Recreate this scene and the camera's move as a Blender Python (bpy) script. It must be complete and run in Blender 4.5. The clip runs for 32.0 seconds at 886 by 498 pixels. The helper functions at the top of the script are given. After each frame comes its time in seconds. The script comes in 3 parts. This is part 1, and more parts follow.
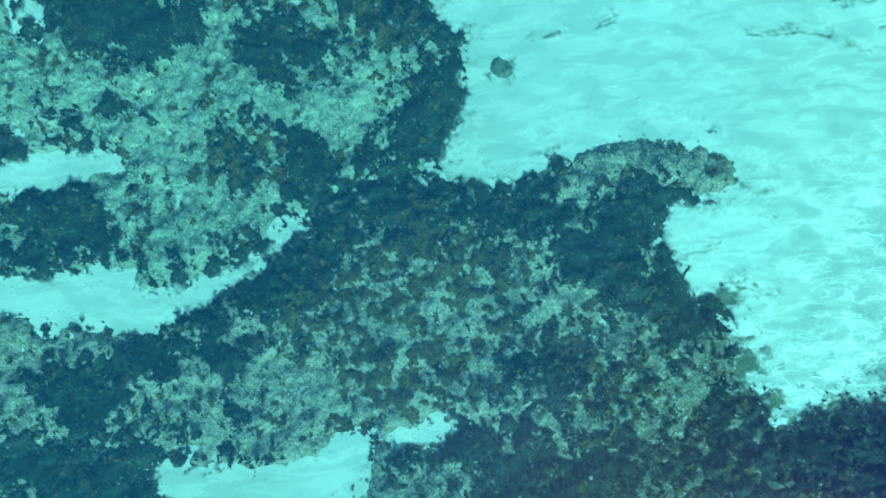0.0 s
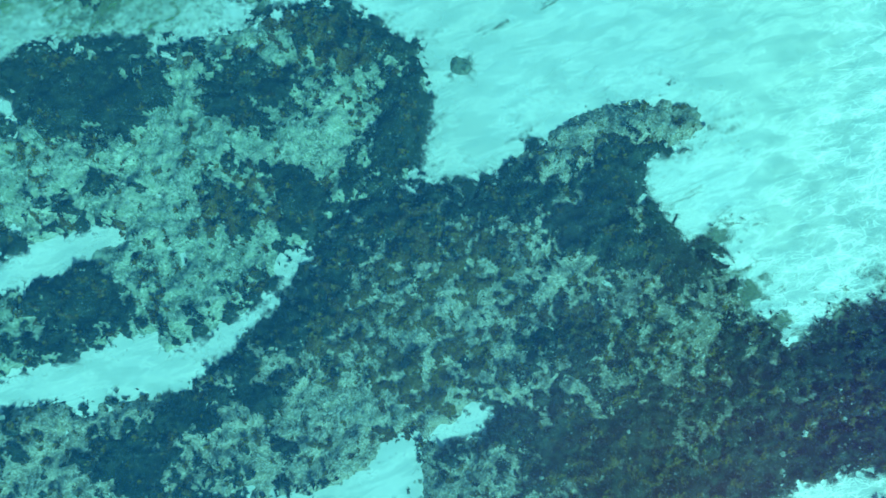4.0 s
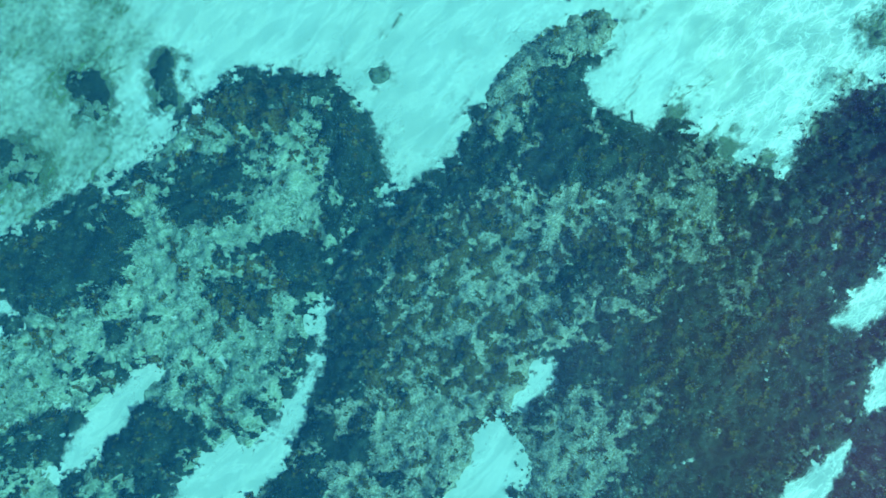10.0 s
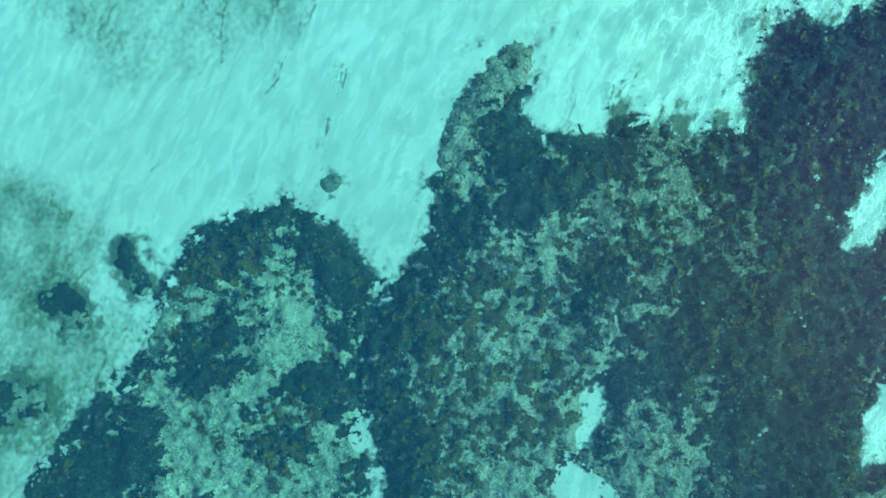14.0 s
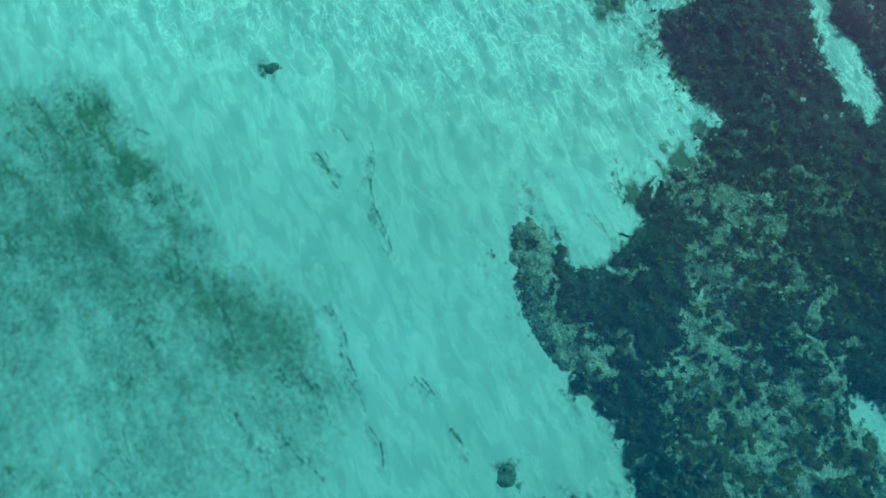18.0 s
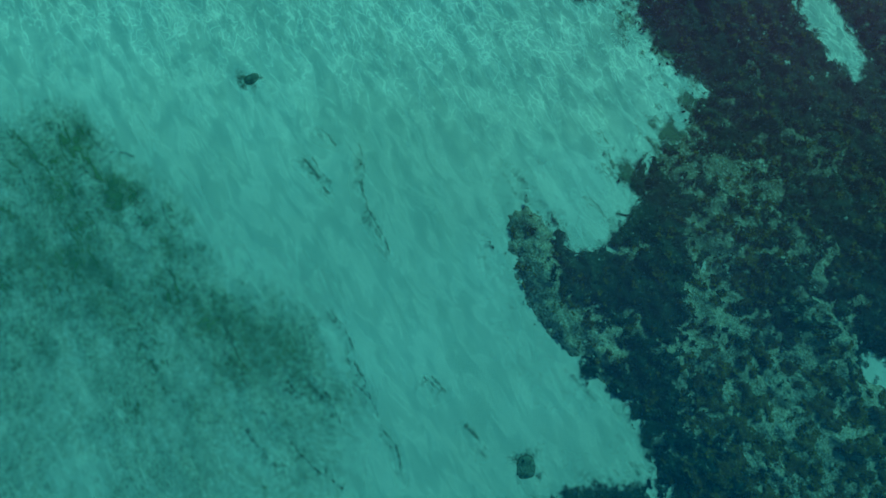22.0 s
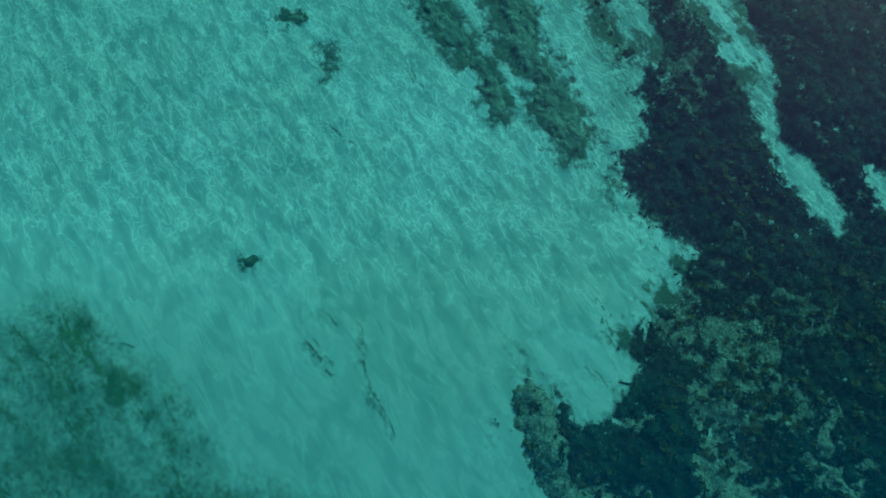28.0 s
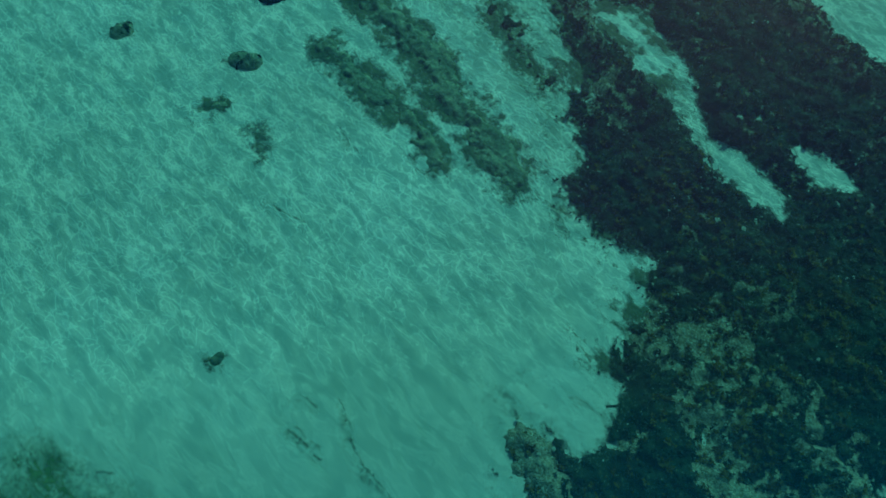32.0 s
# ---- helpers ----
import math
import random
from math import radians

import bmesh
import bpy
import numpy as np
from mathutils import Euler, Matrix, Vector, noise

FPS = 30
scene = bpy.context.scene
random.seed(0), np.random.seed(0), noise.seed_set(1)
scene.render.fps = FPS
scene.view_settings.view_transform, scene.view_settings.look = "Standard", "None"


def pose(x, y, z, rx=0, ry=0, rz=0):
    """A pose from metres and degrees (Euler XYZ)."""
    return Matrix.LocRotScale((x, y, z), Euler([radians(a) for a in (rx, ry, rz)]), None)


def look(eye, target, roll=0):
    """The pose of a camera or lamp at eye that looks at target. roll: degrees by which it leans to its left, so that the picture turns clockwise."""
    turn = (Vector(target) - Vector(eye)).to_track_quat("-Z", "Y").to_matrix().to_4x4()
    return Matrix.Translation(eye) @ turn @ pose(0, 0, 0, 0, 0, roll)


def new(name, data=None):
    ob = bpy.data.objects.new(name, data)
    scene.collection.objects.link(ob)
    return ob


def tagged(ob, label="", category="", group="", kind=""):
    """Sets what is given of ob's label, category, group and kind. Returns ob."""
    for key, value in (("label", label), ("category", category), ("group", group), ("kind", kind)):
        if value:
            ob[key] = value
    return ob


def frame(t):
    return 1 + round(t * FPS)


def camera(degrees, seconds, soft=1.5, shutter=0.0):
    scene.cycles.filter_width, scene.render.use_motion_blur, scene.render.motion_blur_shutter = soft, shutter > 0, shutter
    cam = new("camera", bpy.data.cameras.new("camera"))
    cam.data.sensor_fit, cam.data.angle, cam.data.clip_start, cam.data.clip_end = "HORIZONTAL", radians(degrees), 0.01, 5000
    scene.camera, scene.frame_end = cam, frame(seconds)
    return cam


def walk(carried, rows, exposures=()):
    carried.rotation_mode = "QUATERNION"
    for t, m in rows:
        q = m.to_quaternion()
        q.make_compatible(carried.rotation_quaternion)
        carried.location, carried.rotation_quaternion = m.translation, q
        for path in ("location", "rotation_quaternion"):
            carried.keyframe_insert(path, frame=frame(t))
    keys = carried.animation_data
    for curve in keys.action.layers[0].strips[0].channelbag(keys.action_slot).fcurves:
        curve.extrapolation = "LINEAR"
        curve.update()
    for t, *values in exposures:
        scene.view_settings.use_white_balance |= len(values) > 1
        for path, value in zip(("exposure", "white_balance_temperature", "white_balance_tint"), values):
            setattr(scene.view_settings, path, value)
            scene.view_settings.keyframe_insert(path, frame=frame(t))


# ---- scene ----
FULL_PATH = [
    (0.0, pose(0.59, -0.18, 17.39, 2.16, 0.53, 33.80)),
    (0.5, pose(0.58, -0.21, 17.51, 2.32, 0.46, 32.74)),
    (1.0, pose(0.55, -0.28, 17.59, 2.36, 0.35, 31.31)),
    (1.5, pose(0.45, -0.42, 17.71, 2.64, -0.00, 29.94)),
    (2.0, pose(0.28, -0.35, 17.80, 2.20, -0.31, 28.38)),
    (2.5, pose(0.27, -0.34, 17.88, 2.12, -0.30, 27.05)),
    (3.0, pose(0.17, -0.24, 17.99, 1.63, -0.39, 25.31)),
    (3.5, pose(0.22, -0.22, 18.04, 1.61, -0.19, 23.27)),
    (5.5, pose(0.03, 0.23, 18.29, 0.06, -0.10, 16.04)),
    (6.0, pose(0.04, 0.28, 18.38, -0.06, 0.03, 14.31)),
    (6.5, pose(0.01, 0.24, 18.44, 0.02, -0.10, 12.67)),
    (7.0, pose(0.05, 0.07, 18.52, 0.52, -0.05, 11.07)),
    (7.5, pose(0.09, 0.09, 18.58, 0.42, 0.13, 9.23)),
    (8.0, pose(0.02, 0.01, 18.68, 0.57, -0.12, 7.07)),
    (8.5, pose(-0.01, -0.05, 18.70, 0.64, -0.24, 4.08)),
    (9.0, pose(0.07, 0.02, 18.77, 0.26, 0.12, 0.78)),
    (9.5, pose(0.16, 0.13, 18.73, -0.14, 0.35, -1.86)),
    (10.0, pose(0.14, 0.10, 18.73, -0.15, 0.24, -5.01)),
    (10.5, pose(-0.13, -0.02, 18.92, 0.49, -0.57, -7.70)),
    (11.0, pose(-0.15, -0.21, 18.84, 1.01, -0.43, -10.98)),
    (11.5, pose(-0.17, -0.36, 18.76, 1.45, -0.43, -13.97)),
    (12.0, pose(-0.15, -0.38, 18.68, 1.68, -0.23, -16.98)),
    (12.5, pose(-0.17, -0.13, 18.68, 1.56, -0.33, -19.68)),
    (13.0, pose(-0.04, 0.35, 18.63, 1.19, -0.32, -22.48)),
    (13.5, pose(0.18, 0.92, 18.63, 1.20, -0.17, -25.00)),
    (14.0, pose(0.51, 1.71, 18.66, 1.44, -0.03, -26.50)),
    (14.5, pose(0.90, 2.50, 18.70, 2.35, 0.18, -28.55)),
    (15.0, pose(1.32, 3.43, 18.79, 3.50, 0.30, -32.01)),
    (15.5, pose(1.82, 4.42, 19.07, 4.89, 0.58, -37.29)),
    (17.5, pose(0.79, 7.62, 18.01, 10.60, -1.74, -65.23)),
    (18.0, pose(0.25, 7.73, 17.84, 12.82, -0.69, -75.64)),
    (18.5, pose(0.18, 7.77, 17.78, 13.42, 0.02, -80.30)),
    (19.0, pose(0.23, 7.66, 17.74, 13.35, 0.32, -80.39)),
    (19.5, pose(0.06, 7.74, 17.67, 13.80, -0.02, -80.54)),
    (20.0, pose(0.20, 7.67, 17.68, 13.29, 0.27, -80.65)),
    (20.5, pose(0.27, 7.76, 17.66, 12.94, 0.07, -80.87)),
    (21.0, pose(0.18, 7.73, 17.64, 13.07, 0.17, -80.80)),
    (21.5, pose(0.13, 7.76, 17.64, 12.97, 0.11, -80.69)),
    (22.0, pose(0.17, 7.80, 17.64, 12.82, 0.03, -80.83)),
    (22.5, pose(0.10, 7.88, 17.53, 12.99, -0.19, -80.97)),
    (23.0, pose(0.09, 7.90, 17.52, 12.95, -0.23, -80.84)),
    (23.5, pose(0.14, 7.97, 17.52, 12.68, -0.26, -81.33)),
    (24.0, pose(0.19, 7.95, 17.51, 12.48, -0.04, -81.83)),
    (24.5, pose(0.36, 7.98, 17.50, 11.99, 0.05, -82.16)),
    (26.5, pose(3.02, 8.59, 18.69, 9.73, -0.38, -83.59)),
    (27.0, pose(2.72, 8.43, 18.54, 11.51, 0.05, -83.65)),
    (27.5, pose(3.25, 8.47, 18.66, 18.64, 0.05, -83.65)),
    (28.0, pose(3.26, 8.57, 18.70, 18.51, -0.17, -83.74)),
    (28.5, pose(3.28, 8.52, 18.70, 18.37, 0.05, -84.44)),
    (29.0, pose(3.38, 8.56, 18.71, 18.02, 0.03, -85.54)),
    (29.5, pose(3.36, 8.52, 18.64, 18.10, 0.14, -86.72)),
    (30.0, pose(3.36, 8.45, 18.73, 17.91, 0.40, -88.10)),
    (30.5, pose(3.42, 8.47, 18.81, 17.67, 0.45, -89.68)),
    (31.0, pose(3.48, 8.40, 18.83, 17.49, 0.61, -91.31)),
    (31.5, pose(3.46, 8.48, 18.89, 17.58, 0.45, -93.51)),
    (32.0, pose(4.07, 8.41, 18.95, 21.01, 0.61, -95.20)),
]

cam = camera(70, 32.0, soft=1.6)
walk(cam, FULL_PATH, exposures=[
    (0.0, 1.17, 6350, 13), (9.0, 1.16, 6280, 13), (11.0, 1.16, 6400, 13), (12.0, 1.17, 6750, 13), (13.0, 1.13, 6900, 13), (14.0, 1.05, 6700, 12),
    (15.0, 0.93, 6550, 10), (18.0, 0.35, 6300, 0), (20.0, -0.10, 6100, -7), (24.0, -0.50, 6350, -10), (27.0, -0.46, 6000, -9), (28.0, -0.53, 5950, -8),
    (29.0, -0.63, 6050, -11), (30.0, -0.68, 6250, -11), (31.0, -0.70, 6450, -13), (32.0, -0.72, 6650, -15)])


# ---- daylight ----
SUN_ELEVATION, SUN_AZIMUTH = 46.0, -30.0     # degrees; azimuth counted from +x towards +y

world = bpy.data.worlds.new("sky")
scene.world = world
world.use_nodes = True
sky = world.node_tree.nodes.new("ShaderNodeTexSky")
sky.sky_type = "NISHITA"
sky.sun_disc = False
sky.sun_elevation = radians(SUN_ELEVATION)
sky.sun_rotation = radians(90 - SUN_AZIMUTH)
back_node = world.node_tree.nodes["Background"]
back_node.inputs["Strength"].default_value = 0.1
world.node_tree.links.new(sky.outputs[0], back_node.inputs["Color"])

sun_data = bpy.data.lights.new("sun", "SUN")
sun_data.energy, sun_data.angle, sun_data.color = 3.85, radians(4.0), (1.0, 0.97, 0.93)
sun = new("sun", sun_data)
az, el = radians(SUN_AZIMUTH), radians(SUN_ELEVATION)
sun.matrix_world = look((40 * math.cos(az) * math.cos(el), 40 * math.sin(az) * math.cos(el), 40 * math.sin(el)), (0, 0, 0))


# ---- materials ----
class Nodes:
    """Short hand for building a node material."""

    def __init__(self, name):
        self.mat = bpy.data.materials.new(name)
        self.mat.use_nodes = True
        self.tree = self.mat.node_tree
        self.tree.nodes.clear()
        self.out = self.tree.nodes.new("ShaderNodeOutputMaterial")

    def add(self, kind, **sets):
        n = self.tree.nodes.new(kind)
        for key, value in sets.items():
            key = key.replace("_", " ")
            for s in n.inputs:
                if s.name == key and s.enabled:
                    if isinstance(value, bpy.types.NodeSocket):
                        self.tree.links.new(value, s)
                    else:
                        s.default_value = value
                    break
        return n

    def link(self, a, b):
        self.tree.links.new(a, b)

    def where(self, scale=(1, 1, 1), turn=0.0):
        """Object coordinates in metres, turned and stretched."""
        co = self.add("ShaderNodeNewGeometry").outputs["Position"]
        m = self.add("ShaderNodeMapping", Vector=co)
        m.vector_type = "TEXTURE"
        m.inputs["Rotation"].default_value = (0, 0, radians(turn))
        m.inputs["Scale"].default_value = [1.0 / v if v else 1e6 for v in scale]
        return m.outputs[0]

    def noise(self, at, scale, detail=4.0, rough=0.55, distortion=0.0):
        n = self.add("ShaderNodeTexNoise", Vector=at, Scale=scale, Detail=detail, Roughness=rough, Distortion=distortion)
        return n.outputs["Fac"]

    def span(self, value, a, b, lo=0.0, hi=1.0):
        n = self.add("ShaderNodeMapRange", Value=value)
        n.interpolation_type = "SMOOTHSTEP"
        for s, v in zip(n.inputs[1:5], (a, b, lo, hi)):
            s.default_value = v
        return n.outputs[0]

    def mix(self, fac, a, b, blend="MIX"):
        n = self.tree.nodes.new("ShaderNodeMix")
        n.data_type, n.blend_type = "RGBA", blend
        for s, v in ((n.inputs[0], fac), (n.inputs[6], a), (n.inputs[7], b)):
            if isinstance(v, bpy.types.NodeSocket):
                self.link(v, s)
            else:
                s.default_value = v if s.type == "VALUE" else (*v, 1.0)
        return n.outputs[2]

    def math(self, op, a, b=0.0):
        n = self.tree.nodes.new("ShaderNodeMath")
        n.operation = op
        for s, v in zip(n.inputs, (a, b)):
            if isinstance(v, bpy.types.NodeSocket):
                self.link(v, s)
            else:
                s.default_value = v
        return n.outputs[0]

    def bump(self, height, strength, distance):
        return self.add("ShaderNodeBump", Height=height, Strength=strength, Distance=distance).outputs[0]

    def finish(self, colour, roughness, normal=None, specular=0.2, sparse=None):
        p = self.add("ShaderNodeBsdfPrincipled", Roughness=roughness)
        for name, value in (("Base Color", colour), ("Specular IOR Level", specular), ("Normal", normal)):
            if isinstance(value, bpy.types.NodeSocket):
                self.link(value, p.inputs[name])
            elif value is not None:
                p.inputs[name].default_value = (*value, 1.0) if name == "Base Color" else value
        if sparse is None:
            self.link(p.outputs[0], self.out.inputs[0])
        else:
            bare = self.add("ShaderNodeBsdfTransparent")
            m = self.add("ShaderNodeMixShader")
            self.link(sparse, m.inputs[0])
            self.link(bare.outputs[0], m.inputs[1])
            self.link(p.outputs[0], m.inputs[2])
            self.link(m.outputs[0], self.out.inputs[0])
        return self.mat


def sand_material():
    n = Nodes("pale_carbonate_sand")
    at = n.where()
    broad = n.noise(at, 0.16, 4)
    mid = n.noise(n.where((0.7, 2.0, 1), 40), 0.8, 5, 0.6, 0.4)
    fine = n.noise(at, 14.0, 3)
    c = n.mix(n.span(broad, 0.35, 0.7), (0.70, 0.66, 0.54), (0.80, 0.76, 0.65))
    c = n.mix(n.span(mid, 0.52, 0.75, 0.0, 0.28), c, (0.50, 0.51, 0.38))
    c = n.mix(n.span(fine, 0.4, 0.75, 0.0, 0.2), c, (0.62, 0.57, 0.45))
    return n.finish(c, 0.95, n.bump(fine, 0.3, 0.02), 0.1)


def turf_material(name, dark, mid, pale, scale=1.0, darker_east=0.0):
    """Rock under algal turf, dusted with sand on its raised bits."""
    n = Nodes(name)
    at = n.where()
    broad = n.noise(at, 0.45 * scale, 4)
    clump = n.noise(at, 2.2 * scale, 6, 0.62, 0.6)
    speck = n.noise(at, 7.0 * scale, 5, 0.7, 0.8)
    c = n.mix(n.span(clump, 0.38, 0.58), dark, mid)
    c = n.mix(n.span(speck, 0.50, 0.68), c, pale)
    c = n.mix(n.span(broad, 0.45, 0.7, 0.0, 0.45), c, mid)
    grain = n.noise(at, 17.0, 3, 0.6, 0.4)
    c = n.mix(n.span(grain, 0.40, 0.33, 0.0, 0.6), c, dark)
    c = n.mix(n.span(grain, 0.56, 0.68, 0.0, 0.6), c, pale)
    for size, share in ((1.7, 0.6), (3.6, 0.5)):
        vein = n.math("ABSOLUTE", n.math("SUBTRACT", n.noise(at, size * scale, 4, 0.65, 0.7), 0.5))
        c = n.mix(n.math("MULTIPLY", n.span(vein, 0.0, 0.035, share, 0.0), n.span(broad, 0.35, 0.6, 0.35, 1.0)), c, pale)
    # Mixes the rock to its dark tone with growing x.
    if darker_east:
        east = n.math("ADD", n.add("ShaderNodeSeparateXYZ", Vector=at).outputs[0], n.math("MULTIPLY", n.math("SUBTRACT", broad, 0.5), 8.0))
        c = n.mix(n.math("MULTIPLY", n.span(east, 3.0, 9.0, 0.0, darker_east), n.span(speck, 0.45, 0.62, 1.0, 0.45)), c, dark)
    return n.finish(c, 0.9, n.bump(n.math("ADD", clump, speck), 0.8, 0.06), 0.1)


def weed_material(name, a, b, c, spotty=1.0, sparse=False, ragged=0.9, grains=0.0):
    """Weed in three tones; sparse weed lets the ground show where its cover thins out."""
    n = Nodes(name)
    at = n.where()
    clump = n.noise(at, 1.6, 5, 0.6, 0.5)
    fine = n.noise(at, 11.0, 4, 0.65)
    rnd = n.add("ShaderNodeNewGeometry").outputs["Random Per Island"]
    col = n.mix(n.span(clump, 0.35, 0.65), a, b)
    col = n.mix(n.span(fine, 0.52, 0.75, 0.0, 0.7 * spotty), col, c)
    if grains:
        grit = n.noise(at, 15.0, 3, 0.6, 0.5)
        col = n.mix(n.math("MULTIPLY", n.span(grit, 0.56, 0.70, 0.0, grains), n.span(clump, 0.40, 0.56)), col, (0.48, 0.43, 0.30))
    density = None
    if sparse:
        grown = n.tree.nodes.new("ShaderNodeAttribute")
        grown.attribute_name = "cover"
        speck = n.noise(at, 6.0, 5, 0.7)
        density = n.math("ADD", grown.outputs["Fac"], n.math("MULTIPLY", n.math("SUBTRACT", speck, 0.5), ragged))
        density = n.math("MULTIPLY", n.span(density, 0.1, 0.75), n.span(grown.outputs["Fac"], 0.0, 0.2))
    else:
        col = n.mix(n.span(rnd, 0.6, 1.0, 0.0, 0.5), col, c)
    return n.finish(col, 0.75, n.bump(fine, 0.7, 0.05), 0.15, density)


def stone_material(name, a, b):
    n = Nodes(name)
    at = n.where()
    rnd = n.add("ShaderNodeObjectInfo").outputs["Random"]
    isl = n.add("ShaderNodeNewGeometry").outputs["Random Per Island"]
    fine = n.noise(at, 9.0, 5, 0.65)
    c = n.mix(n.span(n.math("FRACT", n.math("ADD", rnd, isl)), 0.0, 1.0), a, b)
    c = n.mix(n.span(fine, 0.5, 0.72, 0.0, 0.75), c, (0.10, 0.11, 0.06))
    return n.finish(c, 0.9, n.bump(fine, 0.8, 0.04), 0.1)


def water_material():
    """Clear shallow sea: tinted by the water, wavy on top, with bright caustic light painted into its see-through tint.
    """
    n = Nodes("sea_water_painted_caustics")
    # Noise and cell edges draw the caustic light that brightens the transparent colour.
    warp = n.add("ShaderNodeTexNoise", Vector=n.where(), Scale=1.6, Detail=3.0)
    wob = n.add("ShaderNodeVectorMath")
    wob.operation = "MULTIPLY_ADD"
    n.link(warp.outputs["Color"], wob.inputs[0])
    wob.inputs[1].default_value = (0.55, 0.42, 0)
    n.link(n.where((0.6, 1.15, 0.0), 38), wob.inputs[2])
    caustic_threads = []
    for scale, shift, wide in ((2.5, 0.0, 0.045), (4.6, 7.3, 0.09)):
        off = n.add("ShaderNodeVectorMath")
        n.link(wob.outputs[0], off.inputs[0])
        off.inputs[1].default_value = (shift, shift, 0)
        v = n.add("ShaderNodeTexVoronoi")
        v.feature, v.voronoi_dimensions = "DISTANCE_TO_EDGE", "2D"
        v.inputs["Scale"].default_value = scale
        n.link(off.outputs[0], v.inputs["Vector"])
        caustic_threads.append(n.span(v.outputs["Distance"], 0.0, wide, 1.0, 0.0))
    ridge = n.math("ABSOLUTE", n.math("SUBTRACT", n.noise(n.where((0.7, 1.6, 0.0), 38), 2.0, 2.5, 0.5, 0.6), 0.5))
    caustic_threads.append(n.span(ridge, 0.0, 0.022, 1.0, 0.0))
    caustic_threads.append(n.span(n.noise(n.where((0.8, 2.1, 0.0), 38), 2.4, 4, 0.62, 0.5), 0.53, 0.70))
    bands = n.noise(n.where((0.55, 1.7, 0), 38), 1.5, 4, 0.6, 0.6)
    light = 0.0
    for thread, share in zip(caustic_threads, (0.62, 0.15, 0.9, 0.35)):
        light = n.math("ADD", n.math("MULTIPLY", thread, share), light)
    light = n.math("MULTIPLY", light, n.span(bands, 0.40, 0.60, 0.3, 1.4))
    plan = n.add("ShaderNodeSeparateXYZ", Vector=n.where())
    # Painted caustics: faint in the west, strong in the east.
    caustic_share = n.span(plan.outputs[0], 6.5, 11.5, 0.10, 1.9)
    light = n.math("ADD", n.math("MULTIPLY", n.math("SUBTRACT", light, 0.14), caustic_share), n.span(plan.outputs[0], 5.0, 12.0, 0.19, 0.26))
    crest_light = n.span(n.math("ABSOLUTE", n.math("SUBTRACT", bands, 0.53)), 0.0, 0.03, 0.3, 0.0)
    swell_light = n.math("MULTIPLY", n.math("ADD", n.span(bands, 0.36, 0.66, 0.06, 0.42), crest_light), n.span(plan.outputs[0], 3.0, 12.0, 0.6, 1.0))
    light = n.math("ADD", light, swell_light)
    # Wave light and shade go into the tint itself here.
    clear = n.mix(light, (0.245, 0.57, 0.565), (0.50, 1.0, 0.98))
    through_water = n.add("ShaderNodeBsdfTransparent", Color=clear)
    # Diffuse share paints a scattered-light veil, stronger in the west, bluer in the east.
    veil = n.add("ShaderNodeBsdfDiffuse", Color=n.mix(n.span(plan.outputs[0], 6.0, 13.0), (0.011, 0.20, 0.37), (0.009, 0.11, 0.42)))
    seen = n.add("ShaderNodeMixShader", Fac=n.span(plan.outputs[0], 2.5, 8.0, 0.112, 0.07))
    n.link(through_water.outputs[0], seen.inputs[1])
    n.link(veil.outputs[0], seen.inputs[2])
    ripple = n.noise(n.where((0.6, 1.3, 0), 40), 2.2, 4, 0.6)
    normal = n.bump(ripple, 0.12, 0.12)
    gloss = n.add("ShaderNodeBsdfGlossy", Roughness=0.48)
    gloss.distribution = "BECKMANN"
    n.link(normal, gloss.inputs["Normal"])
    graze = n.add("ShaderNodeLayerWeight", Blend=0.5)
    n.link(normal, graze.inputs["Normal"])
    mirror = n.math("ADD", n.math("MULTIPLY", n.math("POWER", graze.outputs["Facing"], 5.0), 0.6), 0.0025)
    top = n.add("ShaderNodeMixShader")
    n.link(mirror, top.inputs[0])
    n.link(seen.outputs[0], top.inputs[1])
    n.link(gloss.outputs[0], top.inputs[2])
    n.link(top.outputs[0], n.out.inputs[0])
    return n.mat


SAND = sand_material()
TURF = turf_material("turf_covered_rock", (0.11, 0.135, 0.08), (0.32, 0.34, 0.21), (0.64, 0.61, 0.45))
RUBBLE = turf_material("speckled_reef_rock", (0.10, 0.085, 0.045), (0.31, 0.265, 0.155), (0.76, 0.67, 0.51), 1.9, 0.65)
LOW_ROCK = turf_material("weedy_low_rock", (0.16, 0.175, 0.105), (0.28, 0.29, 0.18), (0.42, 0.415, 0.29), 1.5)
GRASS = weed_material("dark_seagrass", (0.015, 0.025, 0.015), (0.032, 0.045, 0.025), (0.075, 0.088, 0.048))
MEADOW = weed_material("dark_seagrass_mat", (0.013, 0.024, 0.014), (0.030, 0.045, 0.024), (0.072, 0.088, 0.046), 0.9, True, 1.3, 0.55)
BROWN = weed_material("brown_algae", (0.09, 0.06, 0.02), (0.17, 0.12, 0.025), (0.30, 0.22, 0.035))
BROWN_MAT = weed_material("brown_algae_mat", (0.065, 0.041, 0.015), (0.115, 0.080, 0.019), (0.20, 0.145, 0.032), 1.0, True, 1.4, 0.5)
FRINGE = weed_material("short_fringe_weed", (0.11, 0.13, 0.075), (0.18, 0.20, 0.115), (0.28, 0.28, 0.17), 1.0, True)
FILM = weed_material("olive_algae_film", (0.14, 0.185, 0.058), (0.22, 0.26, 0.10), (0.085, 0.11, 0.032), 0.7, True, 0.45)
DRIFT = weed_material("drift_weed", (0.17, 0.19, 0.11), (0.25, 0.26, 0.16), (0.12, 0.13, 0.07), 1.0, True)
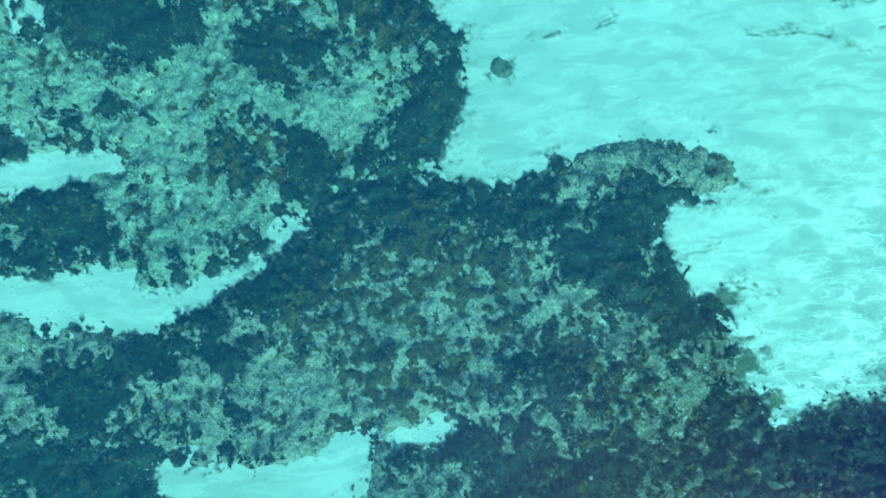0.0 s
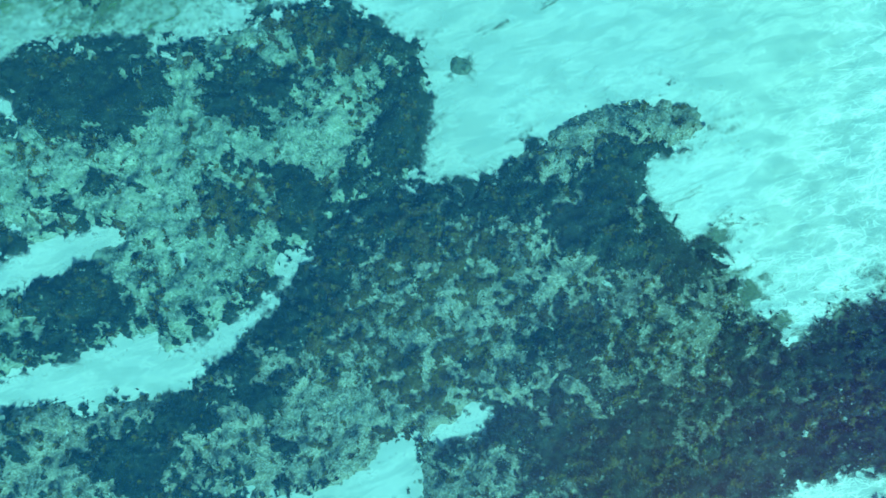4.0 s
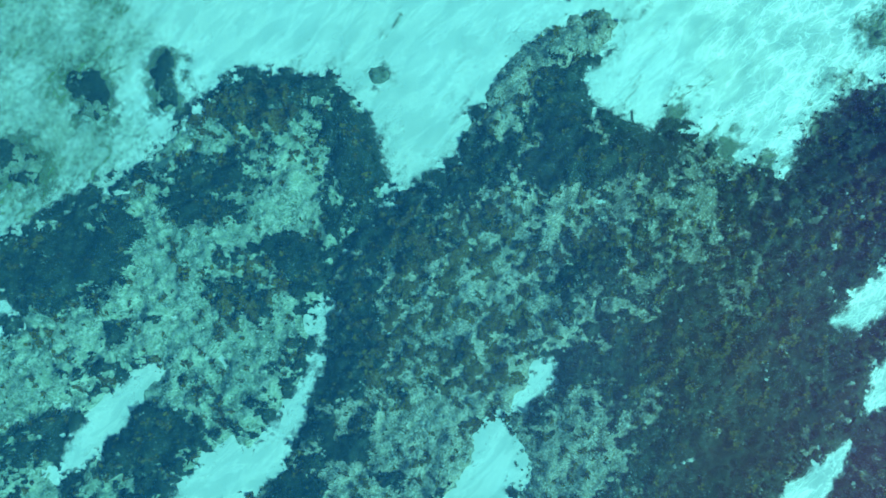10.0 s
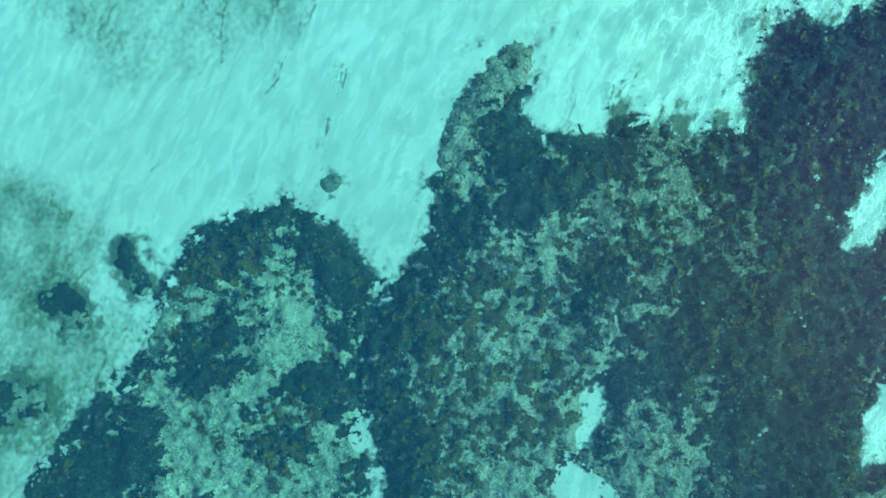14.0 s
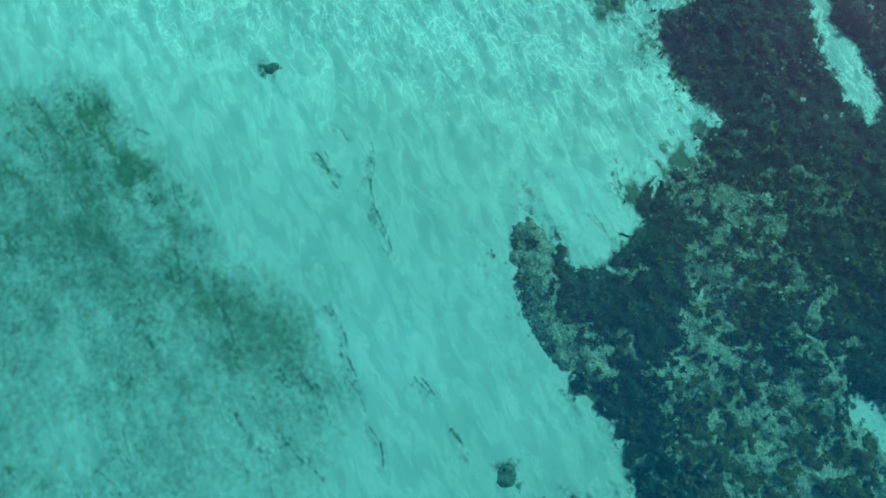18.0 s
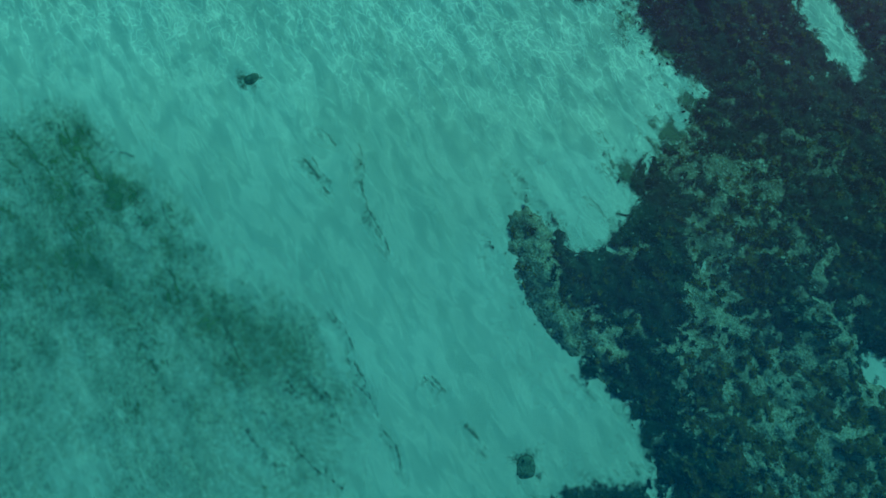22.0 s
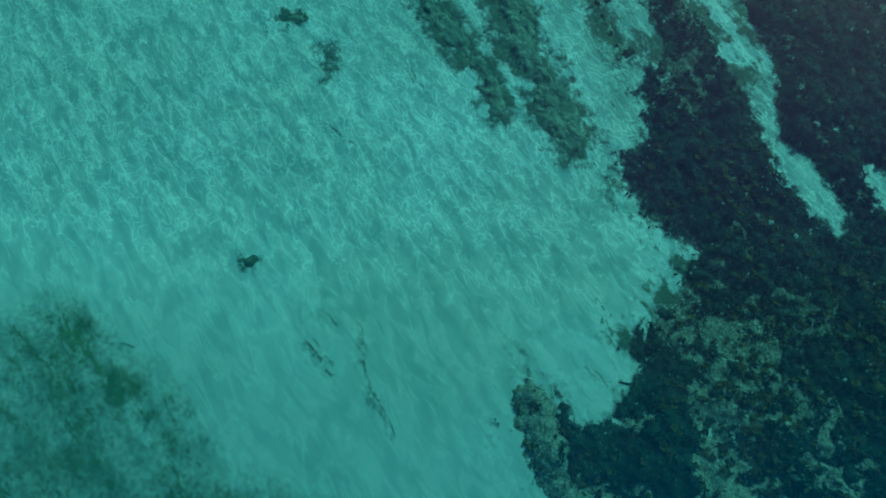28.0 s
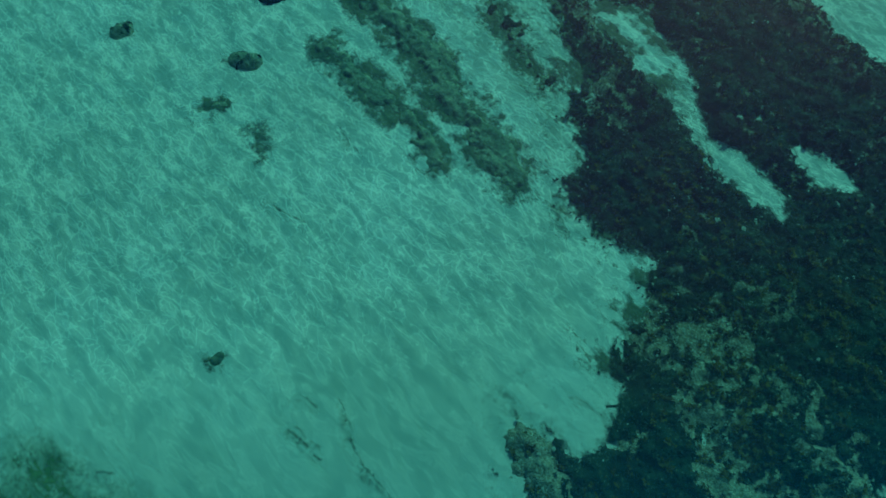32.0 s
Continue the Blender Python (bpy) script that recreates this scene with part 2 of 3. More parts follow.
DARK_ROCK = turf_material("dark_boulder_rock", (0.10, 0.12, 0.08), (0.18, 0.20, 0.13), (0.29, 0.30, 0.20), 1.5)
FAINT_ROCK = turf_material("olive_low_rock", (0.19, 0.20, 0.11), (0.33, 0.34, 0.20), (0.48, 0.46, 0.32), 1.8)
STONE = stone_material("pale_dusted_stone", (0.22, 0.22, 0.15), (0.52, 0.49, 0.38))
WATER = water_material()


# ---- fields over the plan ----
def lattice(ix, iy, seed):
    h = (ix.astype(np.int64) * 374761393 + iy.astype(np.int64) * 668265263 + seed * 1442695041) & 0xFFFFFFFF
    h = ((h ^ (h >> 13)) * 1274126177) & 0xFFFFFFFF
    return ((h ^ (h >> 16)) & 0xFFFF) / 65535.0


def value_noise(x, y, seed=0):
    ix, iy = np.floor(x), np.floor(y)
    fx, fy = x - ix, y - iy
    fx, fy = fx * fx * (3 - 2 * fx), fy * fy * (3 - 2 * fy)
    a, b = lattice(ix, iy, seed), lattice(ix + 1, iy, seed)
    c, d = lattice(ix, iy + 1, seed), lattice(ix + 1, iy + 1, seed)
    return (a + (b - a) * fx) * (1 - fy) + (c + (d - c) * fx) * fy


def fbm(x, y, size, octaves=4, seed=0, gain=0.55):
    """Rolling noise of about -1 to 1 whose largest forms are `size` metres wide."""
    total, amp, norm = 0.0, 1.0, 0.0
    for k in range(octaves):
        s = 2.0 ** k / size
        cx, cy = math.cos(0.7 * k + 0.4), math.sin(0.7 * k + 0.4)
        total = total + amp * (2 * value_noise((x * cx - y * cy) * s, (x * cy + y * cx) * s, seed + 17 * k) - 1)
        norm += amp
        amp *= gain
    return total / norm


def inside(x, y, outline):
    """Metres inward from an outline (negative outside)."""
    best = np.full(np.shape(x), 1e9)
    odd = np.zeros(np.shape(x), bool)
    for (ax, ay), (bx, by) in zip(outline, outline[1:] + outline[:1]):
        dx, dy = bx - ax, by - ay
        u = np.clip(((x - ax) * dx + (y - ay) * dy) / (dx * dx + dy * dy + 1e-12), 0, 1)
        best = np.minimum(best, np.hypot(x - ax - u * dx, y - ay - u * dy))
        if ay != by:
            odd ^= ((ay > y) != (by > y)) & (x < (bx - ax) * (y - ay) / (by - ay) + ax)
    return np.where(odd, best, -best)


def along(x, y, line, width):
    """Metres inward from the sides of a winding band."""
    best = np.full(np.shape(x), 1e9)
    for (ax, ay), (bx, by) in zip(line, line[1:]):
        dx, dy = bx - ax, by - ay
        u = np.clip(((x - ax) * dx + (y - ay) * dy) / (dx * dx + dy * dy + 1e-12), 0, 1)
        best = np.minimum(best, np.hypot(x - ax - u * dx, y - ay - u * dy))
    return width / 2 - best


def spots(x, y, ellipses):
    """1 in the middle of each ellipse (x, y, half-length, half-width, turn), falling to 0 a little past its rim."""
    total = np.zeros(np.shape(x))
    for ex, ey, a, b, turn in ellipses:
        c, s = math.cos(radians(turn)), math.sin(radians(turn))
        u, v = ((x - ex) * c + (y - ey) * s) / a, (-(x - ex) * s + (y - ey) * c) / b
        total = np.maximum(total, np.clip(1.6 - np.hypot(u, v), 0, 1))
    return total


def smooth(v, a, b):
    t = np.clip((v - a) / (b - a), 0, 1)
    return t * t * (3 - 2 * t)


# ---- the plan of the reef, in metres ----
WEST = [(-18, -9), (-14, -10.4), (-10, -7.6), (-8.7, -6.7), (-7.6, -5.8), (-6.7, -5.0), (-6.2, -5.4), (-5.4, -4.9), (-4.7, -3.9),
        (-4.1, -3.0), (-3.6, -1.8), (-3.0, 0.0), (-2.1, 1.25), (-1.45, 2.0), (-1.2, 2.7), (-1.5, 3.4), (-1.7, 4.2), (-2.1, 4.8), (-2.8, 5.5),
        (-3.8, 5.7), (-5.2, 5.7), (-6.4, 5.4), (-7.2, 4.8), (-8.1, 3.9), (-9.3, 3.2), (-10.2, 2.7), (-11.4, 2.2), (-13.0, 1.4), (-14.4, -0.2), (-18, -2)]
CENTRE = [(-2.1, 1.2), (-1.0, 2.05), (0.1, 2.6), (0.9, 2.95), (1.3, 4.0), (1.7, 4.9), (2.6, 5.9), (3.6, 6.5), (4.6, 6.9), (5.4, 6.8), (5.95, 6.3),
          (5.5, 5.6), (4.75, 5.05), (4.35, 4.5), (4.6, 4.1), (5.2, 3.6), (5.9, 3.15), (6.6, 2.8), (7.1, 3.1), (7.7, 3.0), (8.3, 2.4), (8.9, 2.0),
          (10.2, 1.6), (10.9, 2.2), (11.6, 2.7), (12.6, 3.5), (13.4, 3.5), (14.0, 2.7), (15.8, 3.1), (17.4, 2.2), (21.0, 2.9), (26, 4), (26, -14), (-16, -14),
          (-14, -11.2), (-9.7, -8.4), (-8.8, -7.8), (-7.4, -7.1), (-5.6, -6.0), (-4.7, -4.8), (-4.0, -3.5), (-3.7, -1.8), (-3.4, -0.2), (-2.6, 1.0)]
WEST_HOLES = [[(-9.0, -2.8), (-9.7, -3.2), (-11.4, -4.7), (-11.7, -5.4), (-11.2, -5.3), (-9.8, -4.1)],
              [(-13.8, -0.3), (-12.9, -0.2), (-12.8, -0.6), (-13.4, -0.9)]]
CENTRE_HOLES = [[(2.95, -3.6), (2.6, -3.9), (1.9, -4.75), (2.15, -4.75), (2.7, -4.2)],
                [(1.4, -5.3), (0.5, -6.3), (-0.9, -8.0), (-1.6, -8.4), (-3.2, -9.0), (-2.2, -9.5), (0.9, -7.9), (1.7, -6.4)],
                [(14.6, -1.0), (13.6, -1.4), (12.4, -2.1), (11.4, -3.1), (12.0, -3.3), (13.9, -2.2)],
                [(13.9, -4.2), (12.6, -4.7), (12.1, -5.8), (13.4, -5.1)],
                [(11.4, -6.8), (9.8, -7.8), (8.9, -9.0), (9.9, -8.8), (10.8, -8.0)],
                [(20.8, 1.6), (18.7, 0.8), (15.8, -0.6), (14.4, -1.3), (17.2, -1.3), (20.1, -0.3)],
                [(20.2, -7.0), (18.6, -7.2), (16.9, -8.6), (19, -12), (25, -12), (25, -6)]]
PALE = [(-7.3, -2.2, 2.3, 1.8, 19), (-3.8, 2.6, 1.0, 1.7, -21), (-8.5, 1.3, 0.6, 1.3, -1), (-9.2, -0.8, 1.5, 1.0, 9), (-12.9, -2.5, 1.8, 1.3, 9),
        (1.3, -2.2, 2.2, 1.5, 19), (-1.3, -5.6, 2.2, 1.3, -1), (3.4, -6.2, 1.8, 1.5, -11), (7.9, 1.0, 1.0, 0.8, -11), (5.7, -1.5, 0.8, 0.7, -11),
        (4.0, 1.1, 0.8, 0.4, -11), (2.5, 4.9, 0.9, 1.1, -11), (-6.9, 3.5, 1.0, 0.7, 9), (7.9, 0.6, 1.7, 0.7, -106), (4.4, 6.3, 1.5, 0.9, 15)]
# Strip at (-3.0, -2.7): shade beside the bank, put in as dark seagrass.
DARK = [(-6.6, 2.6, 1.2, 1.0, -11), (-10.0, 1.2, 1.8, 0.9, 9), (-2.2, 3.1, 1.1, 1.0, -56), (-3.0, -2.7, 0.8, 2.7, -21), (-1.4, 0.7, 1.3, 1.0, -11),
        (3.8, 3.7, 1.0, 1.4, -11), (5.2, 2.4, 2.5, 1.0, 4), (0.6, 2.2, 1.7, 0.8, 19), (-12.4, 0.5, 1.8, 1.2, 19), (-4.2, 0.2, 0.9, 0.8, -11),
        (-2.8, -5.5, 0.8, 0.7, -11), (-8.8, -4.6, 1.2, 0.7, 9), (-11.9, -4.5, 1.0, 0.7, -11), (-5.2, 5.1, 1.5, 0.8, -1), (-11.2, 2.5, 1.5, 0.5, 9)]
DARK_EAST = [(12.6, 0.8, 1.9, 1.5, 49), (7.3, -6.1, 2.9, 1.7, 29), (10.1, -4.6, 2.4, 1.2, 34), (5.7, -3.0, 2.7, 1.0, 19), (8.1, -8.1, 2.2, 1.0, 9),
             (3.5, -1.2, 2.2, 0.8, 9), (14.2, 0.5, 1.7, 3.6, -131), (17.4, -4.1, 2.8, 1.4, -153), (15.1, -5.5, 1.2, 2.9, -159),
             (10.5, -3.2, 2.8, 1.4, -119), (9.8, 0.1, 1.2, 1.0, -129)]
BROWNISH = [(-0.8, 0.2, 0.8, 0.8, 0), (-1.6, -2.5, 0.9, 0.6, 60), (-0.2, -1.9, 1.0, 0.8, 30), (-4.9, 4.6, 1.2, 0.6, 0), (1.4, 0.8, 1.0, 0.6, 10), (0.3, -0.1, 1.7, 1.0, -1), (-1.4, -2.5, 1.0, 1.8, -31), (0.8, -2.8, 2.0, 1.5, 19), (-5.8, -0.8, 1.0, 1.0, -11), (12.8, -0.2, 0.7, 1.4, 30),
            (-5.3, 4.6, 1.8, 0.8, -1), (4.6, -0.1, 1.7, 0.7, -11), (7.2, -4.0, 2.0, 1.3, 19)]
PALE_WEST = [(-8.3, 1.2, 0.5, 1.1, -11), (-6.2, 1.2, 0.5, 0.4, -11), (-4.6, 1.2, 1.0, 0.4, -11), (-7.2, 0.4, 0.7, 0.7, -11), (-9.3, -0.5, 0.6, 0.5, -11),
             (-5.9, -0.2, 0.6, 0.3, -11), (-4.6, -1.5, 0.5, 0.4, -11), (-7.6, -2.1, 1.2, 0.6, -11), (-5.8, -2.2, 0.7, 0.4, -11), (-3.7, -1.1, 0.3, 0.2, -11),
             (-3.7, -2.6, 0.3, 0.4, -11), (-3.7, 3.1, 0.5, 1.0, -11), (-6.9, 3.7, 0.8, 0.3, 9), (-11.4, -1.7, 1.0, 0.5, 9), (-12.8, -2.8, 1.0, 0.5, -11)]
DARK_WEST = [(-9.1, 1.1, 0.8, 0.8, -11), (-6.7, 1.7, 1.0, 0.3, -11), (-4.4, 0.4, 0.8, 0.5, -11), (-5.5, 0.3, 0.5, 0.3, -11), (-6.5, -0.2, 0.6, 0.8, -11),
             (-8.4, -1.4, 0.6, 0.3, -11), (-3.7, -0.7, 0.7, 0.6, -11), (-4.4, -2.6, 0.4, 0.3, -11), (-7.0, 3.0, 0.5, 1.0, 19), (-2.2, 2.9, 0.9, 0.8, -56),
             (-10.7, 0.2, 1.0, 0.6, -11), (-2.9, 3.9, 0.4, 0.8, -41), (-9.9, -1.5, 0.5, 0.2, -11), (-8.6, -4.8, 0.9, 0.6, 9)]
PALE_MID = [(5.7, -1.5, 0.3, 0.3, -11), (3.9, -2.5, 0.3, 0.3, -11), (0.5, -1.5, 0.8, 0.8, -11), (1.4, -3.8, 0.7, 0.4, -11), (4.3, -3.1, 0.3, 0.2, -11),
            (6.3, -2.6, 0.4, 0.1, 19), (4.4, -1.4, 0.3, 0.2, -11), (4.8, -2.1, 0.3, 0.3, -11), (4.1, 1.0, 0.5, 0.3, -11), (7.9, 1.0, 0.4, 0.7, -11),
            (5.9, 1.6, 0.3, 0.3, -11), (7.7, 2.4, 0.6, 0.3, 19), (8.9, 1.6, 0.3, 0.3, -11), (9.6, 0.7, 0.4, 0.3, -11), (7.2, 0.1, 0.3, 0.2, -11),
            (3.0, 2.9, 0.4, 0.7, -11), (8.7, -0.1, 0.3, 0.3, -11), (10.4, 1.9, 0.3, 0.4, -11)]
PALE_EAST = [(10.6, -0.1, 0.4, 0.3, -84), (7.8, 1.0, 0.8, 0.4, -84), (8.4, 0.6, 0.2, 0.2, -84), (8.6, -0.4, 0.2, 0.2, -84), (7.5, -0.5, 0.4, 0.3, -84),
             (8.5, -2.4, 0.3, 0.3, -84), (8.1, -1.6, 0.3, 0.2, -84), (9.1, -2.7, 0.3, 0.1, -84), (9.8, -0.9, 0.3, 0.2, -84), (9.4, 0.6, 0.5, 0.3, -84),
             (6.9, 1.5, 0.3, 0.3, -84), (7.1, -1.4, 0.3, 0.2, -84), (6.9, -0.3, 0.5, 0.2, -84), (8.6, 1.7, 0.3, 0.2, -84), (9.0, 2.4, 0.4, 0.4, -84)]
PALE_HEAD = [(5.2, 6.7, 0.9, 0.5, 25), (4.7, 6.5, 0.9, 0.5, 15), (3.6, 6.1, 0.8, 0.5, 30), (2.6, 5.4, 0.7, 0.5, 50), (2.0, 4.6, 0.6, 0.5, 0), (5.3, 6.3, 0.5, 0.4, 0)]
DARK_SOUTH = [(-3.2, -5.5, 0.45, 0.4, 0), (-5.0, -6.8, 0.6, 0.5, 20), (-5.9, -8.5, 0.9, 0.6, 40), (-2.0, -6.5, 0.4, 0.3, 0), (-4.1, -10.0, 1.6, 0.7, 30),
              (-5.8, -11.0, 1.5, 0.7, 30), (-9.0, -4.4, 0.7, 0.6, 40), (-6.0, -0.8, 0.6, 0.6, 0), (-5.4, -1.2, 0.3, 0.5, 0), (-4.4, 0.6, 0.5, 0.4, 0),
              (-2.0, 2.7, 0.7, 0.5, 60), (4.1, 2.2, 1.3, 0.45, 0), (3.8, 3.7, 0.5, 0.9, 0)]
PALE_SOUTH = [(-1.4, -4.8, 0.9, 0.5, 30), (-3.3, -6.5, 0.8, 0.4, 30), (-0.8, -5.4, 0.9, 0.6, 30), (-2.3, -5.7, 0.5, 0.5, 0), (-7.9, -8.5, 0.8, 0.5, 30),
              (-7.0, -9.8, 0.9, 0.5, 30), (0.6, -4.1, 0.8, 0.5, 30), (-0.6, -2.4, 0.8, 0.5, 50), (0.7, -3.2, 0.8, 0.5, 40)]
OLIVE_NORTH = [(5.5, 22.7), (6.7, 19.6), (6.0, 18.6), (4.8, 17.7), (4.0, 16.0), (2.6, 14.6), (1.6, 12.0), (0.2, 10.0), (-2.4, 9.4), (-6.5, 10.4), (-10, 20), (0, 27)]
OLIVE_THICK = [(5.7, 19.2, 1.0, 0.5, 50), (4.2, 17.9, 1.0, 0.6, 50), (3.3, 16.8, 0.8, 0.6, 50), (3.3, 15.8, 0.8, 0.5, 50)]
OLIVE_EAST = [(14.2, 4.0), (16.5, 5.2), (18.5, 6.5), (21, 8.0), (25, 8.5), (25, 3.6), (21, 2.6), (17.6, 2.0), (16.2, 2.6)]
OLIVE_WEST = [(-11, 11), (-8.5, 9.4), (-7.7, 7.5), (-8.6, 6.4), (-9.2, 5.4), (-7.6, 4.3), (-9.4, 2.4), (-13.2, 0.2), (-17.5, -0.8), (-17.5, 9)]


# ---- mesh helpers ----
def part(name, mesh, material, parent=None, label="", kind=""):
    ob = new(name, mesh)
    if material and not mesh.materials:
        mesh.materials.append(material)
    if parent:
        ob.parent = parent
    return tagged(ob, label, kind=kind)


def sheet(name, x, y, z, keep, cover=None):
    """A mesh over the grid x, y with heights z, of the cells whose four corners are kept. cover: how densely weed grows
    on it, 0 to 1.
    """
    rows, cols = x.shape
    cell = keep[:-1, :-1] & keep[1:, :-1] & keep[:-1, 1:] & keep[1:, 1:]
    r, c = np.nonzero(cell)
    quads = np.stack([r * cols + c, r * cols + c + 1, (r + 1) * cols + c + 1, (r + 1) * cols + c], 1)
    used, quads = np.unique(quads, return_inverse=True)
    quads = quads.reshape(-1, 4)
    co = np.stack([x.ravel()[used], y.ravel()[used], z.ravel()[used]], 1)
    mesh = raw_mesh(name, co, quads, True)
    if cover is not None:
        mesh.attributes.new("cover", "FLOAT", "POINT").data.foreach_set("value", cover.ravel()[used].astype(np.float32))
    return mesh


def raw_mesh(name, co, faces, shade_smooth=False):
    faces = np.asarray(faces)
    mesh = bpy.data.meshes.new(name)
    mesh.vertices.add(len(co))
    mesh.vertices.foreach_set("co", np.asarray(co, np.float32).ravel())
    n, k = faces.shape
    mesh.loops.add(n * k)
    mesh.loops.foreach_set("vertex_index", faces.astype(np.int32).ravel())
    mesh.polygons.add(n)
    mesh.polygons.foreach_set("loop_start", np.arange(n, dtype=np.int32) * k)
    mesh.polygons.foreach_set("loop_total", np.full(n, k, np.int32))
    mesh.polygons.foreach_set("use_smooth", np.full(n, shade_smooth))
    mesh.update(calc_edges=True)
    return mesh


def grid(x0, x1, y0, y1, step):
    return np.meshgrid(np.arange(x0, x1 + step / 2, step), np.arange(y0, y1 + step / 2, step))


def jitter(x, y, step, seed):
    """The grid with its points shifted about, so that no rows show."""
    return (x + 0.42 * step * (2 * lattice(np.round(x / step), np.round(y / step), seed) - 1),
            y + 0.42 * step * (2 * lattice(np.round(x / step), np.round(y / step), seed + 5) - 1))


# ---- sand and water ----
def with_horizon(mesh, x0, x1, y0, y1, z):
    """Adds four wide faces from the rim of a rectangular sheet out to the horizon."""
    b = bmesh.new()
    b.from_mesh(mesh)
    rim = [b.verts.new((u, v, z)) for u, v in ((x0, y0), (x1, y0), (x1, y1), (x0, y1))]
    far = [b.verts.new((u, v, z)) for u, v in ((-2500, -2500), (2500, -2500), (2500, 2500), (-2500, 2500))]
    for k in range(4):
        b.faces.new((far[k], far[(k + 1) % 4], rim[(k + 1) % 4], rim[k]))
    b.to_mesh(mesh)
    b.free()
    return mesh


def sand_height(x, y):
    return 0.10 * fbm(x, y, 5.0, 3, 3) + 0.02 * fbm(x * 0.8 + y * 0.6, (y * 0.8 - x * 0.6) * 0.3, 0.8, 3, 9)


gx, gy = grid(-24, 32, -20, 34, 0.16)
edge = np.minimum(np.minimum(gx + 24, 32 - gx), np.minimum(gy + 20, 34 - gy))
gz = sand_height(gx, gy) * smooth(edge, 0, 3)
near = with_horizon(sheet("ground", gx, gy, gz, np.ones(gx.shape, bool)), -24, 32, -20, 34, 0.0)
tagged(part("ground", near, SAND), "pale rippled sand seabed under clear shallow water", "seabed", kind="structure")

WATER_LEVEL = 1.6


wx, wy = grid(-24, 32, -20, 34, 0.2)
fade = smooth(np.minimum(np.minimum(wx + 24, 32 - wx), np.minimum(wy + 20, 34 - wy)), 0, 4)
turned_x, turned_y = wx * 0.81 + wy * 0.59, wy * 0.81 - wx * 0.59
wz = 0.045 * fbm(turned_x * 0.4, turned_y * 1.4, 2.2, 4, 71, 0.5) * fade
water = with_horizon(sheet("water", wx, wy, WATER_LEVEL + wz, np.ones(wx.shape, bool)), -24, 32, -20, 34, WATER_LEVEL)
tagged(part("water", water, WATER), "clear turquoise shallow sea with small wind ripples and painted caustic light", "water", kind="structure")


# ---- reef banks ----
def bank_fields(x, y, outline, holes, bias, seed):
    """Distance in from the rim, rock height, seagrass, brown algae and the top of all that grows, at the points x, y."""
    d = inside(x, y, outline)
    d = d + 0.36 * fbm(x, y, 1.1, 5, seed, 0.7) * smooth(d, -1.2, 0.3) + 0.18 * fbm(x, y, 0.3, 3, seed + 2)
    for h in holes:
        d = np.minimum(d, -inside(x, y, h) + 0.28 * fbm(x, y, 0.6, 4, seed + 1, 0.7) - 0.06)
    ground = sand_height(x, y)
    lumps = 0.30 * fbm(x, y, 1.3, 4, seed + 3) + 0.22 * fbm(x, y, 0.4, 3, seed + 4)
    top = ground - 0.08 + 0.32 * smooth(d, -0.15, 0.9) + lumps * smooth(d, 0.0, 0.5)
    dark = np.maximum(spots(x, y, DARK), spots(x, y, DARK_EAST))
    bias = bias + (0.36 * smooth(x, 2.5, 8.0) + 0.16 * smooth(x, -1.0, -4.0) if bias < -0.1 else 0.0)
    ragged = 0.9 * fbm(x, y, 1.6, 5, seed + 6, 0.75) + 1.7 * fbm(x, y, 0.42, 4, seed + 7, 0.8)
    thread = smooth(np.abs(fbm(x, y, 0.75, 3, seed + 14, 0.6)), 0.11, 0.0) + 0.8 * smooth(np.abs(fbm(x, y, 0.38, 3, seed + 15, 0.6)), 0.09, 0.0)
    ragged = ragged + 0.24 - 0.9 * thread
    weed = bias + ragged * (1 - 0.25 * dark) + 0.72 * dark - 0.5 * spots(x, y, PALE) * (1 - 0.7 * smooth(x, 4.5, 7.0)) + (0.14 if seed > 150 else 0.04) * smooth(d, 0.8, 0.1)
    wob_x, wob_y = x + 0.35 * fbm(x, y, 0.5, 3, seed + 9), y + 0.35 * fbm(x, y, 0.5, 3, seed + 10)
    for patch, share in ((PALE_WEST, 0.6), (PALE_MID, 0.5), (PALE_EAST, 0.4), (PALE_HEAD, 1.1), (PALE_SOUTH, 0.6)):
        weed = weed - share * spots(wob_x, wob_y, patch)
    weed = weed + 0.55 * spots(wob_x, wob_y, DARK_WEST) + 1.1 * spots(wob_x, wob_y, DARK_SOUTH)
    loose = 0.04 + 0.27 * (smooth(y, 0.0, 2.0) * smooth(x, -0.5, 2.0) + smooth(y - 0.4 * x, 3.8, 5.5) * smooth(-x, 1.5, 3.0)) * smooth(fbm(x, y, 1.9, 3, seed + 13), -0.4, 0.4)
    grow = np.minimum(weed, (d + loose) * 1.1)
    canopy = np.maximum(top, ground) + 0.13 * smooth(grow, -0.1, 0.5) - 0.03 * smooth(d, -0.1, 0.2) + 0.015 + 0.10 * fbm(x, y, 0.22, 2, seed + 8) * smooth(grow, 0.05, 0.3)
    algae = 0.78 * spots(x, y, BROWNISH) * (1 - 0.45 * smooth(x, 3.0, 6.0)) - 0.56 - 0.3 * smooth(x, 13.2, 15.0) + 0.8 * fbm(x, y, 0.6, 4, seed + 11, 0.8) + 1.5 * fbm(x, y, 0.2, 2, seed + 12)
    algae = np.minimum(algae, (d - 0.2) * 4)
    tops = np.where(grow > 0, np.maximum(top, canopy), top)
    return d, top, grow, canopy, algae, tops


